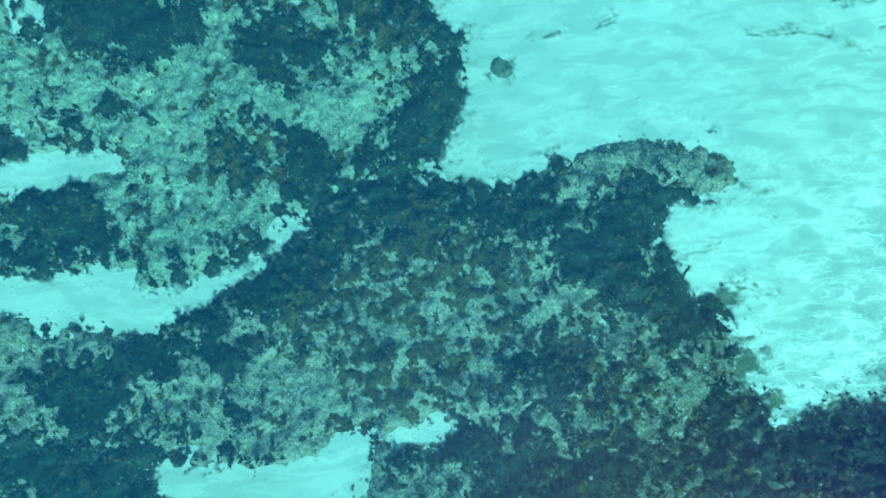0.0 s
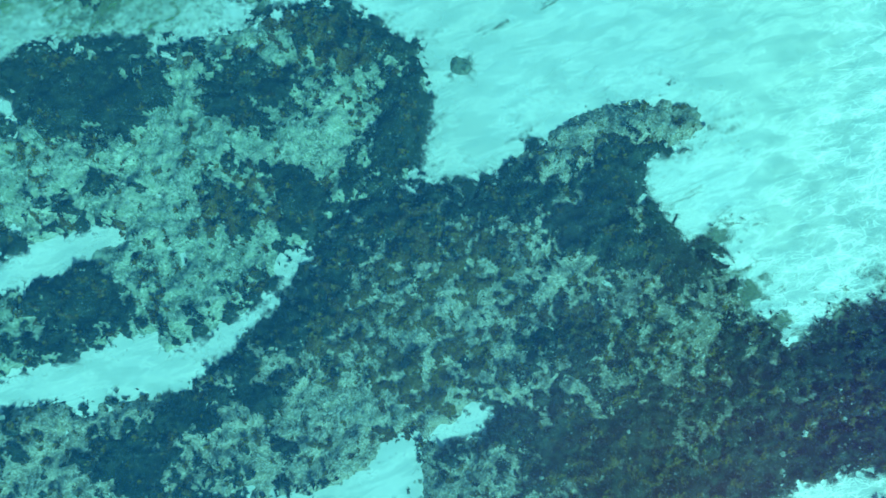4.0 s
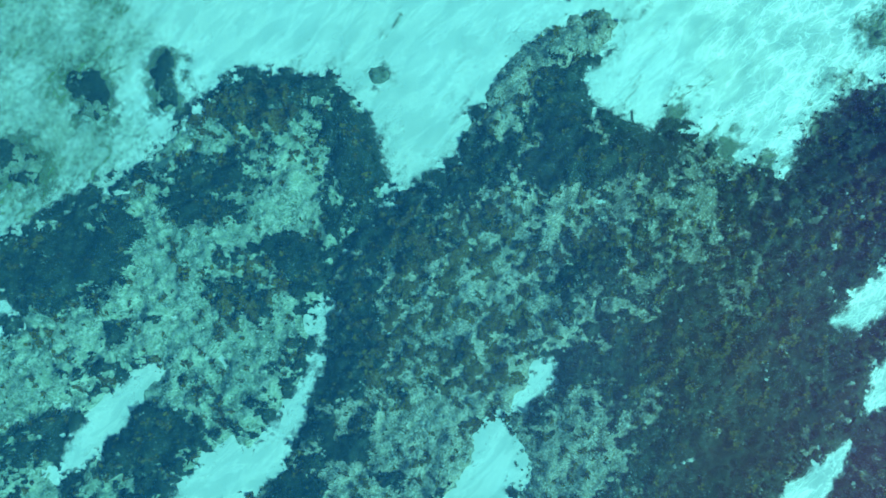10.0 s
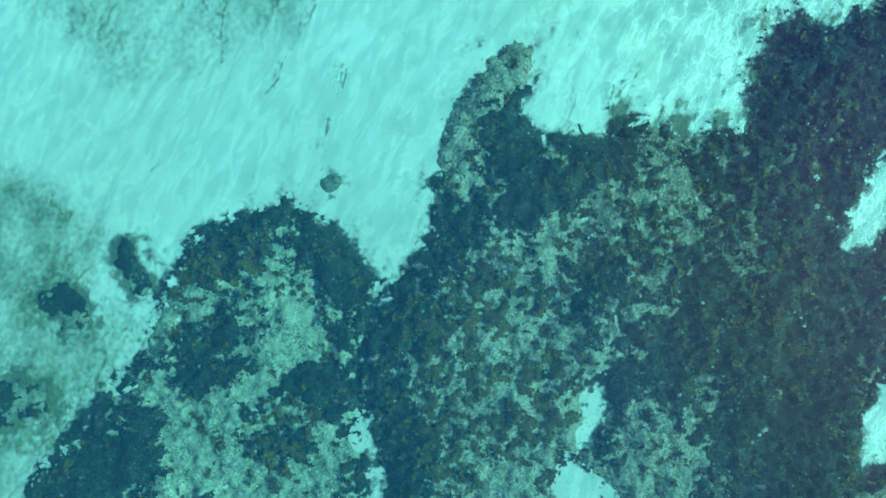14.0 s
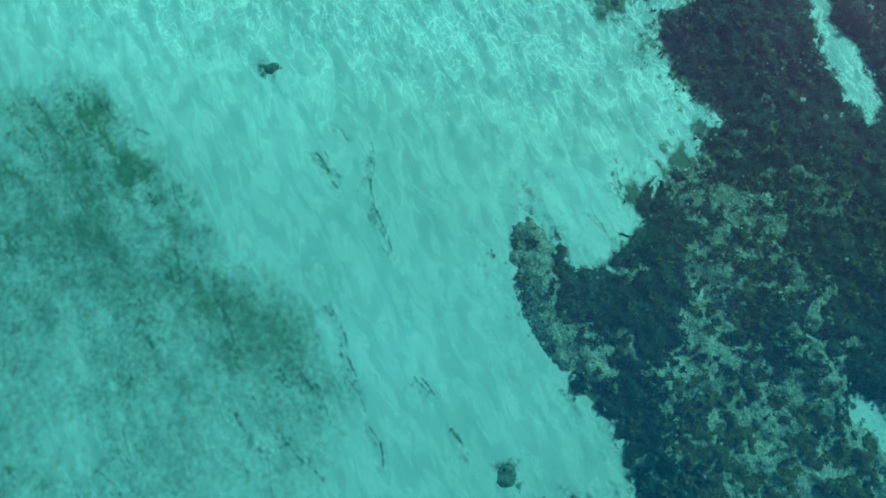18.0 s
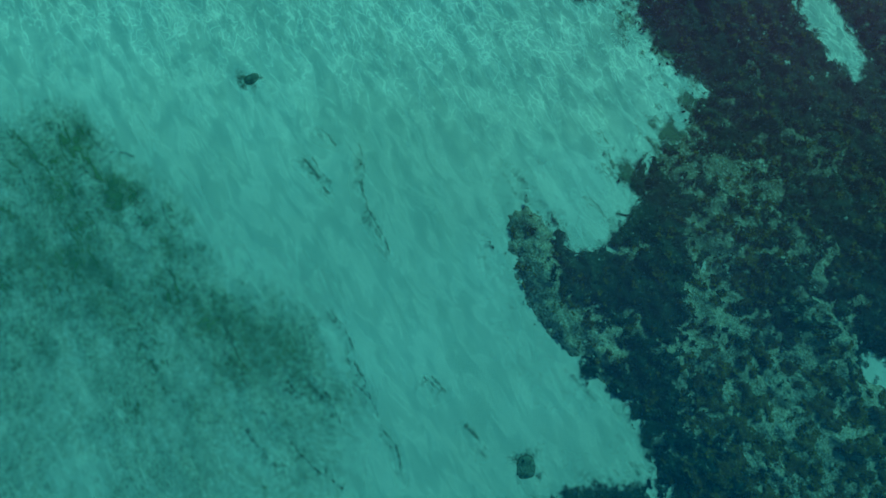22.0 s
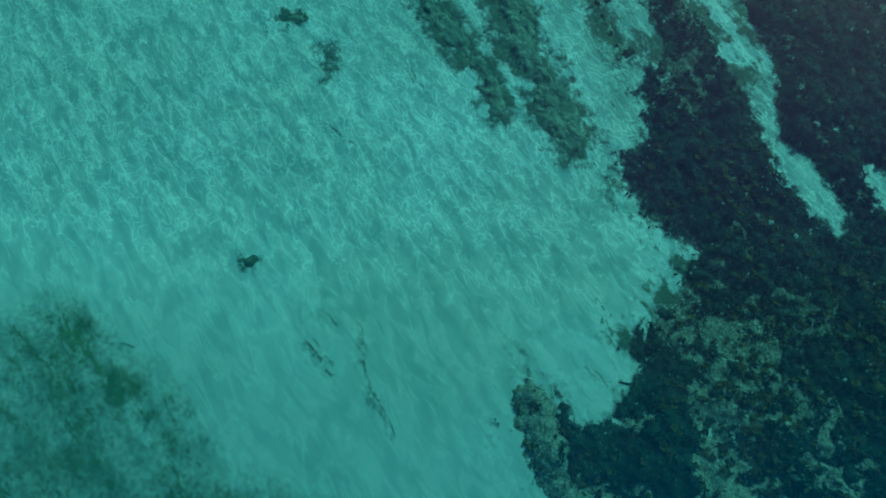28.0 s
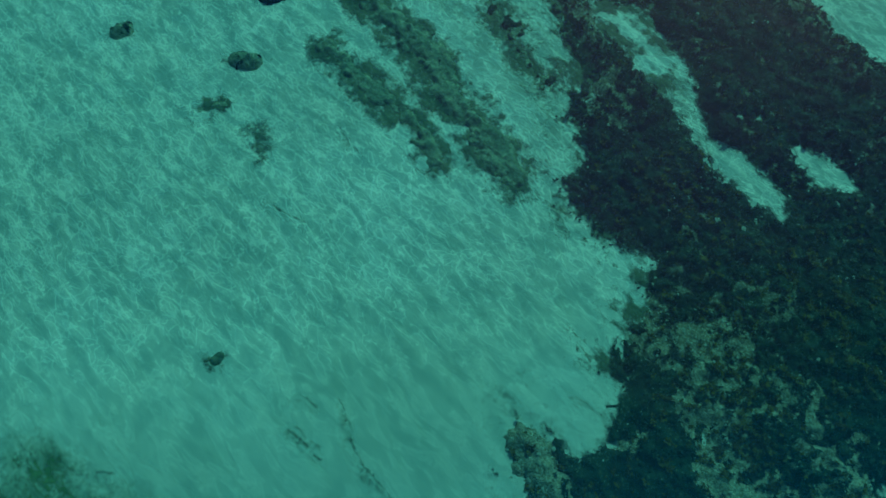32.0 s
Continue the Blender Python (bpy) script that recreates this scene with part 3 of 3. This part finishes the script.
def lump_mesh(name, seed):
    """A ragged knob of rock or dead coral, about 1 m across before it is scaled."""
    rng = random.Random(seed)
    ring = 9
    co, faces = [], []
    for level, (radius, z) in enumerate(((0.55, -0.25), (0.5, 0.06), (0.27, 0.16))):
        for k in range(ring):
            a = 2 * math.pi * (k + rng.uniform(-0.3, 0.3)) / ring
            r = radius * rng.uniform(0.3, 1.3)
            co.append((r * math.cos(a), r * math.sin(a), z + rng.uniform(-0.06, 0.06)))
    co.append((rng.uniform(-0.1, 0.1), rng.uniform(-0.1, 0.1), 0.2))
    for level in range(2):
        for k in range(ring):
            a, b = level * ring + k, level * ring + (k + 1) % ring
            faces += [(a, b, b + ring), (a, b + ring, a + ring)]
    faces += [(2 * ring + k, 2 * ring + (k + 1) % ring, 3 * ring) for k in range(ring)]
    return np.array(co), np.array(faces)


def tuft_mesh(name, seed, blades, spread, width):
    """A tuft of bent blades, about 1 m across before it is scaled."""
    rng = random.Random(seed)
    co, faces = [], []
    for _ in range(blades):
        a, lean = rng.uniform(0, 2 * math.pi), rng.uniform(0.3, 1.0) * spread
        bx, by = rng.uniform(-0.12, 0.12), rng.uniform(-0.12, 0.12)
        sx, sy = -math.sin(a) * width, math.cos(a) * width
        n = len(co)
        for u, h in ((0.0, 0.0), (0.5, 0.42), (1.0, 0.5)):
            cx, cy = bx + math.cos(a) * lean * u, by + math.sin(a) * lean * u
            w = 1.0 if u < 1 else 0.35
            co += [(cx - sx * w, cy - sy * w, h), (cx + sx * w, cy + sy * w, h)]
        faces += [(n, n + 1, n + 3), (n, n + 3, n + 2), (n + 2, n + 3, n + 5), (n + 2, n + 5, n + 4)]
    return np.array(co), np.array(faces)


def scatter(thing, name, shapes, material, places, shared, label, keep_apart):
    """Pieces at places (x, y, z, size, turn): those in the stretch keep_apart as parts of their own, the rest joined."""
    single = [p for p in places if keep_apart(p[0], p[1])][:300]
    chosen = set(id(p) for p in single)
    rest = [p for p in places if id(p) not in chosen]
    meshes = []
    for co, faces in shapes:
        m = raw_mesh(name, co, faces)
        m.materials.append(material)
        meshes.append(m)
    for k, (x, y, z, size, turn) in enumerate(single):
        ob = part(name, meshes[k % len(meshes)], material, thing)
        ob.matrix_basis = Matrix.LocRotScale((x, y, z), Euler((0, 0, turn)), (size, size, size * 0.8))
    cos, fcs, base = [], [], 0
    for k, (x, y, z, size, turn) in enumerate(rest):
        co, faces = shapes[k % len(shapes)]
        c, s = math.cos(turn) * size, math.sin(turn) * size
        cos.append(np.stack([x + co[:, 0] * c - co[:, 1] * s, y + co[:, 0] * s + co[:, 1] * c, z + co[:, 2] * size * 0.8], 1))
        fcs.append(faces + base)
        base += len(co)
    if rest:
        part(shared, raw_mesh(shared, np.concatenate(cos), np.concatenate(fcs)), material, thing, label, "stuff")


LUMPS = [lump_mesh("stone", k) for k in range(8)]
TUFTS = [tuft_mesh("tuft", 40 + k, 9, 0.5, 0.07) for k in range(6)]
BUSHES = [tuft_mesh("bush", 80 + k, 11, 0.42, 0.10) for k in range(6)]


def bank(name, outline, holes, label, x0, x1, y0, y1, rock, bias, seed, near_x, near_y, step=0.06, span=(-99, 99)):
    """A low bank of turf-covered rock with a ragged rim, seagrass mats, brown algae, loose stones and tufts on it."""
    thing = tagged(new(name), label, "reef", "reef banks")
    x, y = jitter(*grid(x0, x1, y0, y1, step), step, seed)
    d, top, grow, canopy, algae, tops = bank_fields(x, y, outline, holes, bias, seed)
    here = (x >= span[0] - 0.09) & (x <= span[1] + 0.09)
    part("rock_bed", sheet("rock_bed", x, y, top, (d > -0.10) & here), rock, thing)
    part("seagrass_mat", sheet("seagrass_mat", x, y, canopy, (grow > -0.22) & here, smooth(grow, -0.22, 0.5)), MEADOW, thing, "dark seagrass mat", "stuff")
    part("brown_algae_mat", sheet("brown_algae_mat", x, y, tops + 0.10 * smooth(algae, 0, 0.3) - 0.015, (algae > -0.1) & here, 0.62 * smooth(algae, -0.1, 0.25)), BROWN_MAT, thing, "yellow-brown algae mat", "stuff")

    gap = np.clip(-d, 0, 2)
    fray = 1.3 * fbm(x * 0.77 + y * 0.64, (y * 0.77 - x * 0.64) * 2.2, 1.1, 5, seed + 30, 0.7) + 0.6 * fbm(x, y, 0.3, 3, seed + 31)
    fray = np.clip(np.minimum(0.39 - 0.40 * gap + 0.75 * fray, (1.6 - gap) * 0.5) + 0.08 * smooth(x, 13, 16), 0, 0.7) * smooth(y + 0.15 * x, 0.5, 2.5) * (0.4 + 0.6 * smooth(x, 6.0, 7.5)) * (1 - 0.8 * spots(x, y, PALE_HEAD))
    z = sand_height(x, y) + 0.03 * fray + 0.006
    part("fringe_weed", sheet("fringe_weed", x, y, z, (fray > 0.02) & (d < 0.6) & here, fray), FRINGE, thing, "short sparse weed at the rim", "stuff")

    rng = np.random.default_rng(seed)
    x0, x1 = max(x0, span[0]), min(x1, span[1])
    n = int((x1 - x0) * (y1 - y0) * 95)
    px_, py_ = rng.uniform(x0, x1, n), rng.uniform(y0, y1, n)
    d, top, grow, canopy, algae, tops = bank_fields(px_, py_, outline, holes, bias, seed)
    chance, size, turn = rng.uniform(0, 1, n), rng.uniform(0, 1, n), rng.uniform(0, 6.28, n)
    knots = smooth(fbm(px_, py_, 1.2, 3, seed + 20), -0.1, 0.35)
    rows = list(zip(px_, py_, np.maximum(tops, sand_height(px_, py_)), size, turn))

    def pick(test, low, high, sink):
        return [(a, b, z - sink, low + (high - low) * s ** 2.5, r) for (a, b, z, s, r), ok in zip(rows, test) if ok]

    def close(a, b):
        return near_x[0] < a < near_x[1] and near_y[0] < b < near_y[1]

    stones = (d > 0.2) & (chance < (0.012 + 0.10 * knots) * (1 - 0.8 * smooth(grow, 0.1, 0.5) * (1 - 0.4 * smooth(px_, 3.5, 6.0)))) & (grow < 0.9)
    scatter(thing, "stone", LUMPS, STONE, pick(stones, 0.05, 0.19, 0.02), "loose_stones", "pale loose stones and dead coral", close)
    grit = (d > 0.2) & (chance > 0.45) & (np.maximum(spots(px_, py_, PALE), spots(px_, py_, BROWNISH)) * size > 0.25) & (grow < 0.5)
    scatter(thing, "shell_rubble", LUMPS, STONE, pick(grit, 0.03, 0.12, -0.01), "fine_rubble", "fine pale rubble and shell grit", close)
    tufts = (grow > 0.1) & (chance > 0.55) & (d > 0.3)
    scatter(thing, "seagrass_tuft", TUFTS, GRASS, pick(tufts, 0.12, 0.36, 0.05), "seagrass_blades", "dark seagrass blades", close)
    loose = (d > -0.75) & (d < 0.25) & (chance < 0.3 * smooth(d, -0.8, 0.2)) & (fbm(px_, py_, 0.9, 3, seed + 40) > 0.05) & (px_ > 6.5) & (py_ > 0.5)
    scatter(thing, "rim_tuft", TUFTS, GRASS, [(a, b, h, 0.05 + 0.13 * q, r) for (a, b, h, q, r), ok in zip(rows, loose) if ok],
            "rim_weed", "small weed tufts loose on the sand rim", lambda a, b: False)
    crumbs = (d > -0.02) & (d < 0.25) & (chance > 0.95)
    scatter(thing, "rim_stone", LUMPS, STONE, [(a, b, h, 0.04 + 0.08 * q, r) for (a, b, h, q, r), ok in zip(rows, crumbs) if ok],
            "rim_rubble", "small pale rubble along the rim", lambda a, b: False)
    bushes = (algae > 0.0) & (chance > 0.25) & (d > 0.3)
    scatter(thing, "algae_tuft", BUSHES, BROWN, pick(bushes, 0.10, 0.32, 0.02), "algae_fronds", "yellow-brown algae fronds", close)
    return thing


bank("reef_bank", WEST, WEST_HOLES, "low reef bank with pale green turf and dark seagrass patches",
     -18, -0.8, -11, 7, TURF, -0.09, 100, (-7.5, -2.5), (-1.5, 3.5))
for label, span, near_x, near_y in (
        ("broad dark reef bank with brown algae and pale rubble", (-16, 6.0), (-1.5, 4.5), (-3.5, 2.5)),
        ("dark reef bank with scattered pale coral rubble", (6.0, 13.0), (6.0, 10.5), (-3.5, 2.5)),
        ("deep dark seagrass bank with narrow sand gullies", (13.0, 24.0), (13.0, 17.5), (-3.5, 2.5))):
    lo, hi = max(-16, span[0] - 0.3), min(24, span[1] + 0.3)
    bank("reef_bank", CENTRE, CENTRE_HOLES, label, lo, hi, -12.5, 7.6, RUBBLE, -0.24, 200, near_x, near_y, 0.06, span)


def outcrop(name, label, line, width, seed, height=0.3, cover=0.0, stone=None):
    """A small low rock on the sand, partly covered with growth, with sparse weed round it."""
    thing = tagged(new(name), label, "rock", "rocks on the sand")
    xs, ys = [p[0] for p in line], [p[1] for p in line]
    pad = width + 0.4
    x, y = jitter(*grid(min(xs) - pad, max(xs) + pad, min(ys) - pad, max(ys) + pad, 0.05), 0.05, seed)
    reach = along(x, y, line, width)
    rough = 0.14 if name == "boulder" else 0.55
    d = reach + rough * width * fbm(x, y, 0.9, 5, seed, 0.65) + 0.36 * rough * fbm(x, y, 0.25, 2, seed + 1)
    d = np.minimum(d, reach + 0.45 * width)
    top = sand_height(x, y) - 0.06 + height * smooth(d, -0.1, 0.4 * width) + 0.7 * height * fbm(x, y, 0.3, 4, seed + 2) * smooth(d, 0, 0.3)
    part("rock", sheet("rock", x, y, top, d > -0.06), stone or LOW_ROCK, thing)
    weed = np.minimum(cover + 1.5 * fbm(x, y, 0.45, 5, seed + 3, 0.8), d * 4)
    part("weed_cover", sheet("weed_cover", x, y, top + 0.07 * smooth(weed, 0, 0.3), weed > -0.05, smooth(weed, -0.05, 0.2)), MEADOW, thing,
         "dark weed cover", "stuff")
    fray = np.clip(np.minimum(0.5 + 0.7 * fbm(x, y, 0.6, 4, seed + 5, 0.7) + 0.8 * d - (0.4 if name == "boulder" else 0.25 if stone else 0.0), (reach + 0.4 * width + 0.35) * 1.2), 0, 0.65)
    part("fringe_weed", sheet("fringe_weed", x, y, sand_height(x, y) + 0.03 * fray + 0.006, (fray > 0.02) & (d < 0.5), fray),
         FRINGE, thing, "sparse weed on the sand", "stuff")
    return thing


outcrop("rock_ridge", "long weedy rock ridge rising from pale sand", [(19.6, 11.4), (18.1, 10.3), (16.9, 9.3), (16.2, 8.6), (14.7, 7.8)], 0.85, 301, 0.18, -0.8)
outcrop("rock_ridge", "long dark weedy rock ridge rising from sand", [(22.5, 10.2), (20.2, 8.8), (19.1, 7.8), (17.3, 7.4), (16.0, 6.4), (14.9, 5.9), (13.8, 5.3)], 1.2, 302, 0.24, -0.65)
outcrop("rock_outcrop", "olive weedy rock outcrop on pale sand", [(17.5, 16.2), (17.6, 15.2)], 0.6, 303, 0.08, -0.8, FAINT_ROCK)
outcrop("rock_outcrop", "small olive rock outcrop on pale sand", [(16.1, 14.0), (15.6, 13.9)], 0.6, 304, 0.07, -0.8, FAINT_ROCK)
outcrop("boulder", "single round dark boulder on pale sand", [(8.4, 15.1), (8.5, 15.0)], 0.36, 305, 0.14, -1.5, DARK_ROCK)
outcrop("boulder", "dark weedy boulder on pale sand", [(19.4, 14.7), (19.3, 14.2)], 0.8, 306, 0.3, 0.0)
outcrop("boulder", "round dark weedy boulder on pale sand", [(21.1, 19.2), (21.2, 19.0)], 0.8, 307, 0.3, 0.0)
outcrop("boulder", "dark boulder on pale sand near the ridge", [(22.2, 13.6), (22.3, 13.2)], 0.9, 308, 0.3, 0.5)
outcrop("boulder", "weedy boulder on sand beside the reef bank", [(-1.45, 5.35), (-1.3, 5.35)], 0.62, 309, 0.16, -0.3, DARK_ROCK)
outcrop("weedy_spur", "dark seagrass clump on sand beside the bank", [(-7.6, 6.3), (-7.7, 5.3)], 0.7, 310, 0.15, 0.25)
outcrop("weedy_spur", "dark seagrass clump on the olive flat", [(-10.2, 5.9), (-9.8, 5.2)], 0.9, 311, 0.15, 0.25)
outcrop("weedy_spur", "dark weed clump on sand beside the deep bank", [(18.6, 4.4), (17.5, 3.8)], 0.7, 313, 0.12, 0.0)
outcrop("weedy_spur", "dark weed clump on sand near the rock ridge", [(20.5, 5.1), (19.7, 4.6)], 0.8, 314, 0.12, 0.0)
outcrop("weedy_spur", "dark round seagrass clump on the flat", [(-12.6, 3.9), (-12.2, 3.5)], 1.3, 312, 0.15, 0.25)


def olive_flat(outline, x0, x1, y0, y1, seed, thin, thick):
    x, y = jitter(*grid(x0, x1, y0, y1, 0.055), 0.055, seed)
    d = inside(x, y, outline) + 1.3 * fbm(x, y, 2.5, 5, seed, 0.6)
    u, v = x * 0.62 + y * 0.79, y * 0.62 - x * 0.79
    streak = fbm(u, v * 1.8, 1.3, 5, seed + 1, 0.7)
    crease = smooth(np.abs(fbm(u, v * 2.6, 1.5, 3, seed + 4, 0.6)), 0.06, 0.0) + 0.7 * smooth(np.abs(fbm(u, v * 2.0, 0.6, 3, seed + 5, 0.6)), 0.07, 0.0)
    m = smooth(d, -1.4, 1.5) * (0.56 + 0.28 * streak + 0.09 * fbm(x, y, 3.0, 3, seed + 7) + 0.10 * fbm(x, y, 0.3, 3, seed + 2, 0.75)) * (thin + (thick - thin) * smooth(x, -4, 4))
    tuft = spots(x, y, OLIVE_THICK) * smooth(streak + 0.8 * fbm(x, y, 0.7, 4, seed + 6), -0.3, 0.5)
    m = m + (0.20 * smooth(m, 0.12, 0.4) + 0.12 * tuft) * crease * smooth(fbm(x, y, 1.4, 3, seed + 8), -0.3, 0.3) + 0.13 * tuft
    z = sand_height(x, y) + 0.02 * smooth(m, 0, 0.5) + 0.006
    ob = part("algae_flat", sheet("algae_flat", x, y, z, m > 0.02, np.clip(m, 0, 0.95)), FILM, None, "thin patchy olive algae growing on flat sand", "stuff")
    return tagged(ob, category="algae")


olive_flat(OLIVE_NORTH, -11, 9, 9.5, 28, 401, 0.44, 0.72)
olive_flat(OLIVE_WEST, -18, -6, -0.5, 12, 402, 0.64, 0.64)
olive_flat(OLIVE_EAST, 12.5, 26, 1.5, 10, 403, 0.42, 0.42)


# ---- drift weed on the sand ----
STRANDS = [
    [(6.2, 13.0), (5.3, 12.0)],
    [(6.9, 11.4), (5.4, 11.0), (3.8, 10.0)],
    [(0.5, 8.3), (0.2, 7.9)],
    [(-5.5, 8.3), (-6.0, 8.0)],
    [(13.5, 13.5), (12.7, 12.4)],
    [(16.1, 11.1), (15.2, 10.5)],
    [(6.2, 12.8), (5.5, 12.1)],
    [(7.1, 12.6), (6.8, 12.2)],
    [(8.4, 4.3), (7.3, 3.8)],
    [(7.4, 4.3), (7.0, 3.7)],
    [(6.5, 4.5), (5.8, 3.9)],
    [(0.2, 13.9), (-0.6, 12.8), (-1.3, 12.2), (-2.0, 11.4), (-2.4, 10.7), (-2.8, 10.0)],
    [(-0.3, 12.0), (-0.5, 11.4)],
    [(-0.0, 11.5), (-0.5, 10.8), (-1.1, 10.4), (-1.4, 10.0)],
    [(2.0, 11.3), (1.3, 10.7), (0.8, 10.4), (0.1, 9.9), (-0.6, 9.5), (-1.4, 8.9), (-2.1, 8.5)],
    [(0.0, 10.1), (-0.2, 9.8)],
    [(-1.6, 12.9), (-2.0, 12.5), (-2.4, 11.6)],
    [(1.2, 14.4), (-0.0, 13.3)],
    [(0.5, 8.2), (0.2, 7.8)],
    [(-0.5, 7.1), (-1.1, 6.4)],
    [(6.0, 19.6), (5.5, 18.9), (5.4, 17.9)],
    [(4.8, 19.3), (4.6, 18.5), (4.3, 17.7), (4.1, 17.2)],
    [(3.7, 17.4), (3.3, 16.9), (2.9, 16.7)],
]


def strand(line, seed):
    """A winding line of drift weed, the soft shade of a sand trough painted along one side as thin weed."""
    xs, ys = [p[0] for p in line], [p[1] for p in line]
    x, y = jitter(*grid(min(xs) - 0.5, max(xs) + 0.5, min(ys) - 0.5, max(ys) + 0.5, 0.045), 0.045, seed)
    wx_, wy_ = x + 0.16 * fbm(x, y, 0.7, 3, seed), y + 0.16 * fbm(x, y, 0.7, 3, seed + 1)
    d = along(wx_, wy_, line, 0.06) + 0.05 * fbm(x, y, 0.3, 4, seed + 2, 0.7)
    # Soft trough shade painted to one side, drawn as sparse weed cover.
    side_shade = smooth(along(wx_ + 0.12, wy_ - 0.08, line, 0.7), 0, 0.5) * (0.45 + 0.8 * fbm(x, y, 0.6, 4, seed + 3, 0.7))
    grown = np.clip(np.maximum(smooth(d, -0.05, 0.05) * 0.44, 0.55 * side_shade), 0, 1)
    z = sand_height(x, y) + 0.04 * smooth(d, 0, 0.08) + 0.010
    return tagged(part("weed_strand", sheet("weed_strand", x, y, z, grown > 0.02, grown), DRIFT),
                  "thin winding strand of dark drift weed on sand with painted soft shade beside it", "seaweed", "drift weed strands")


for k, line in enumerate(STRANDS):
    strand(line, 500 + 7 * k)
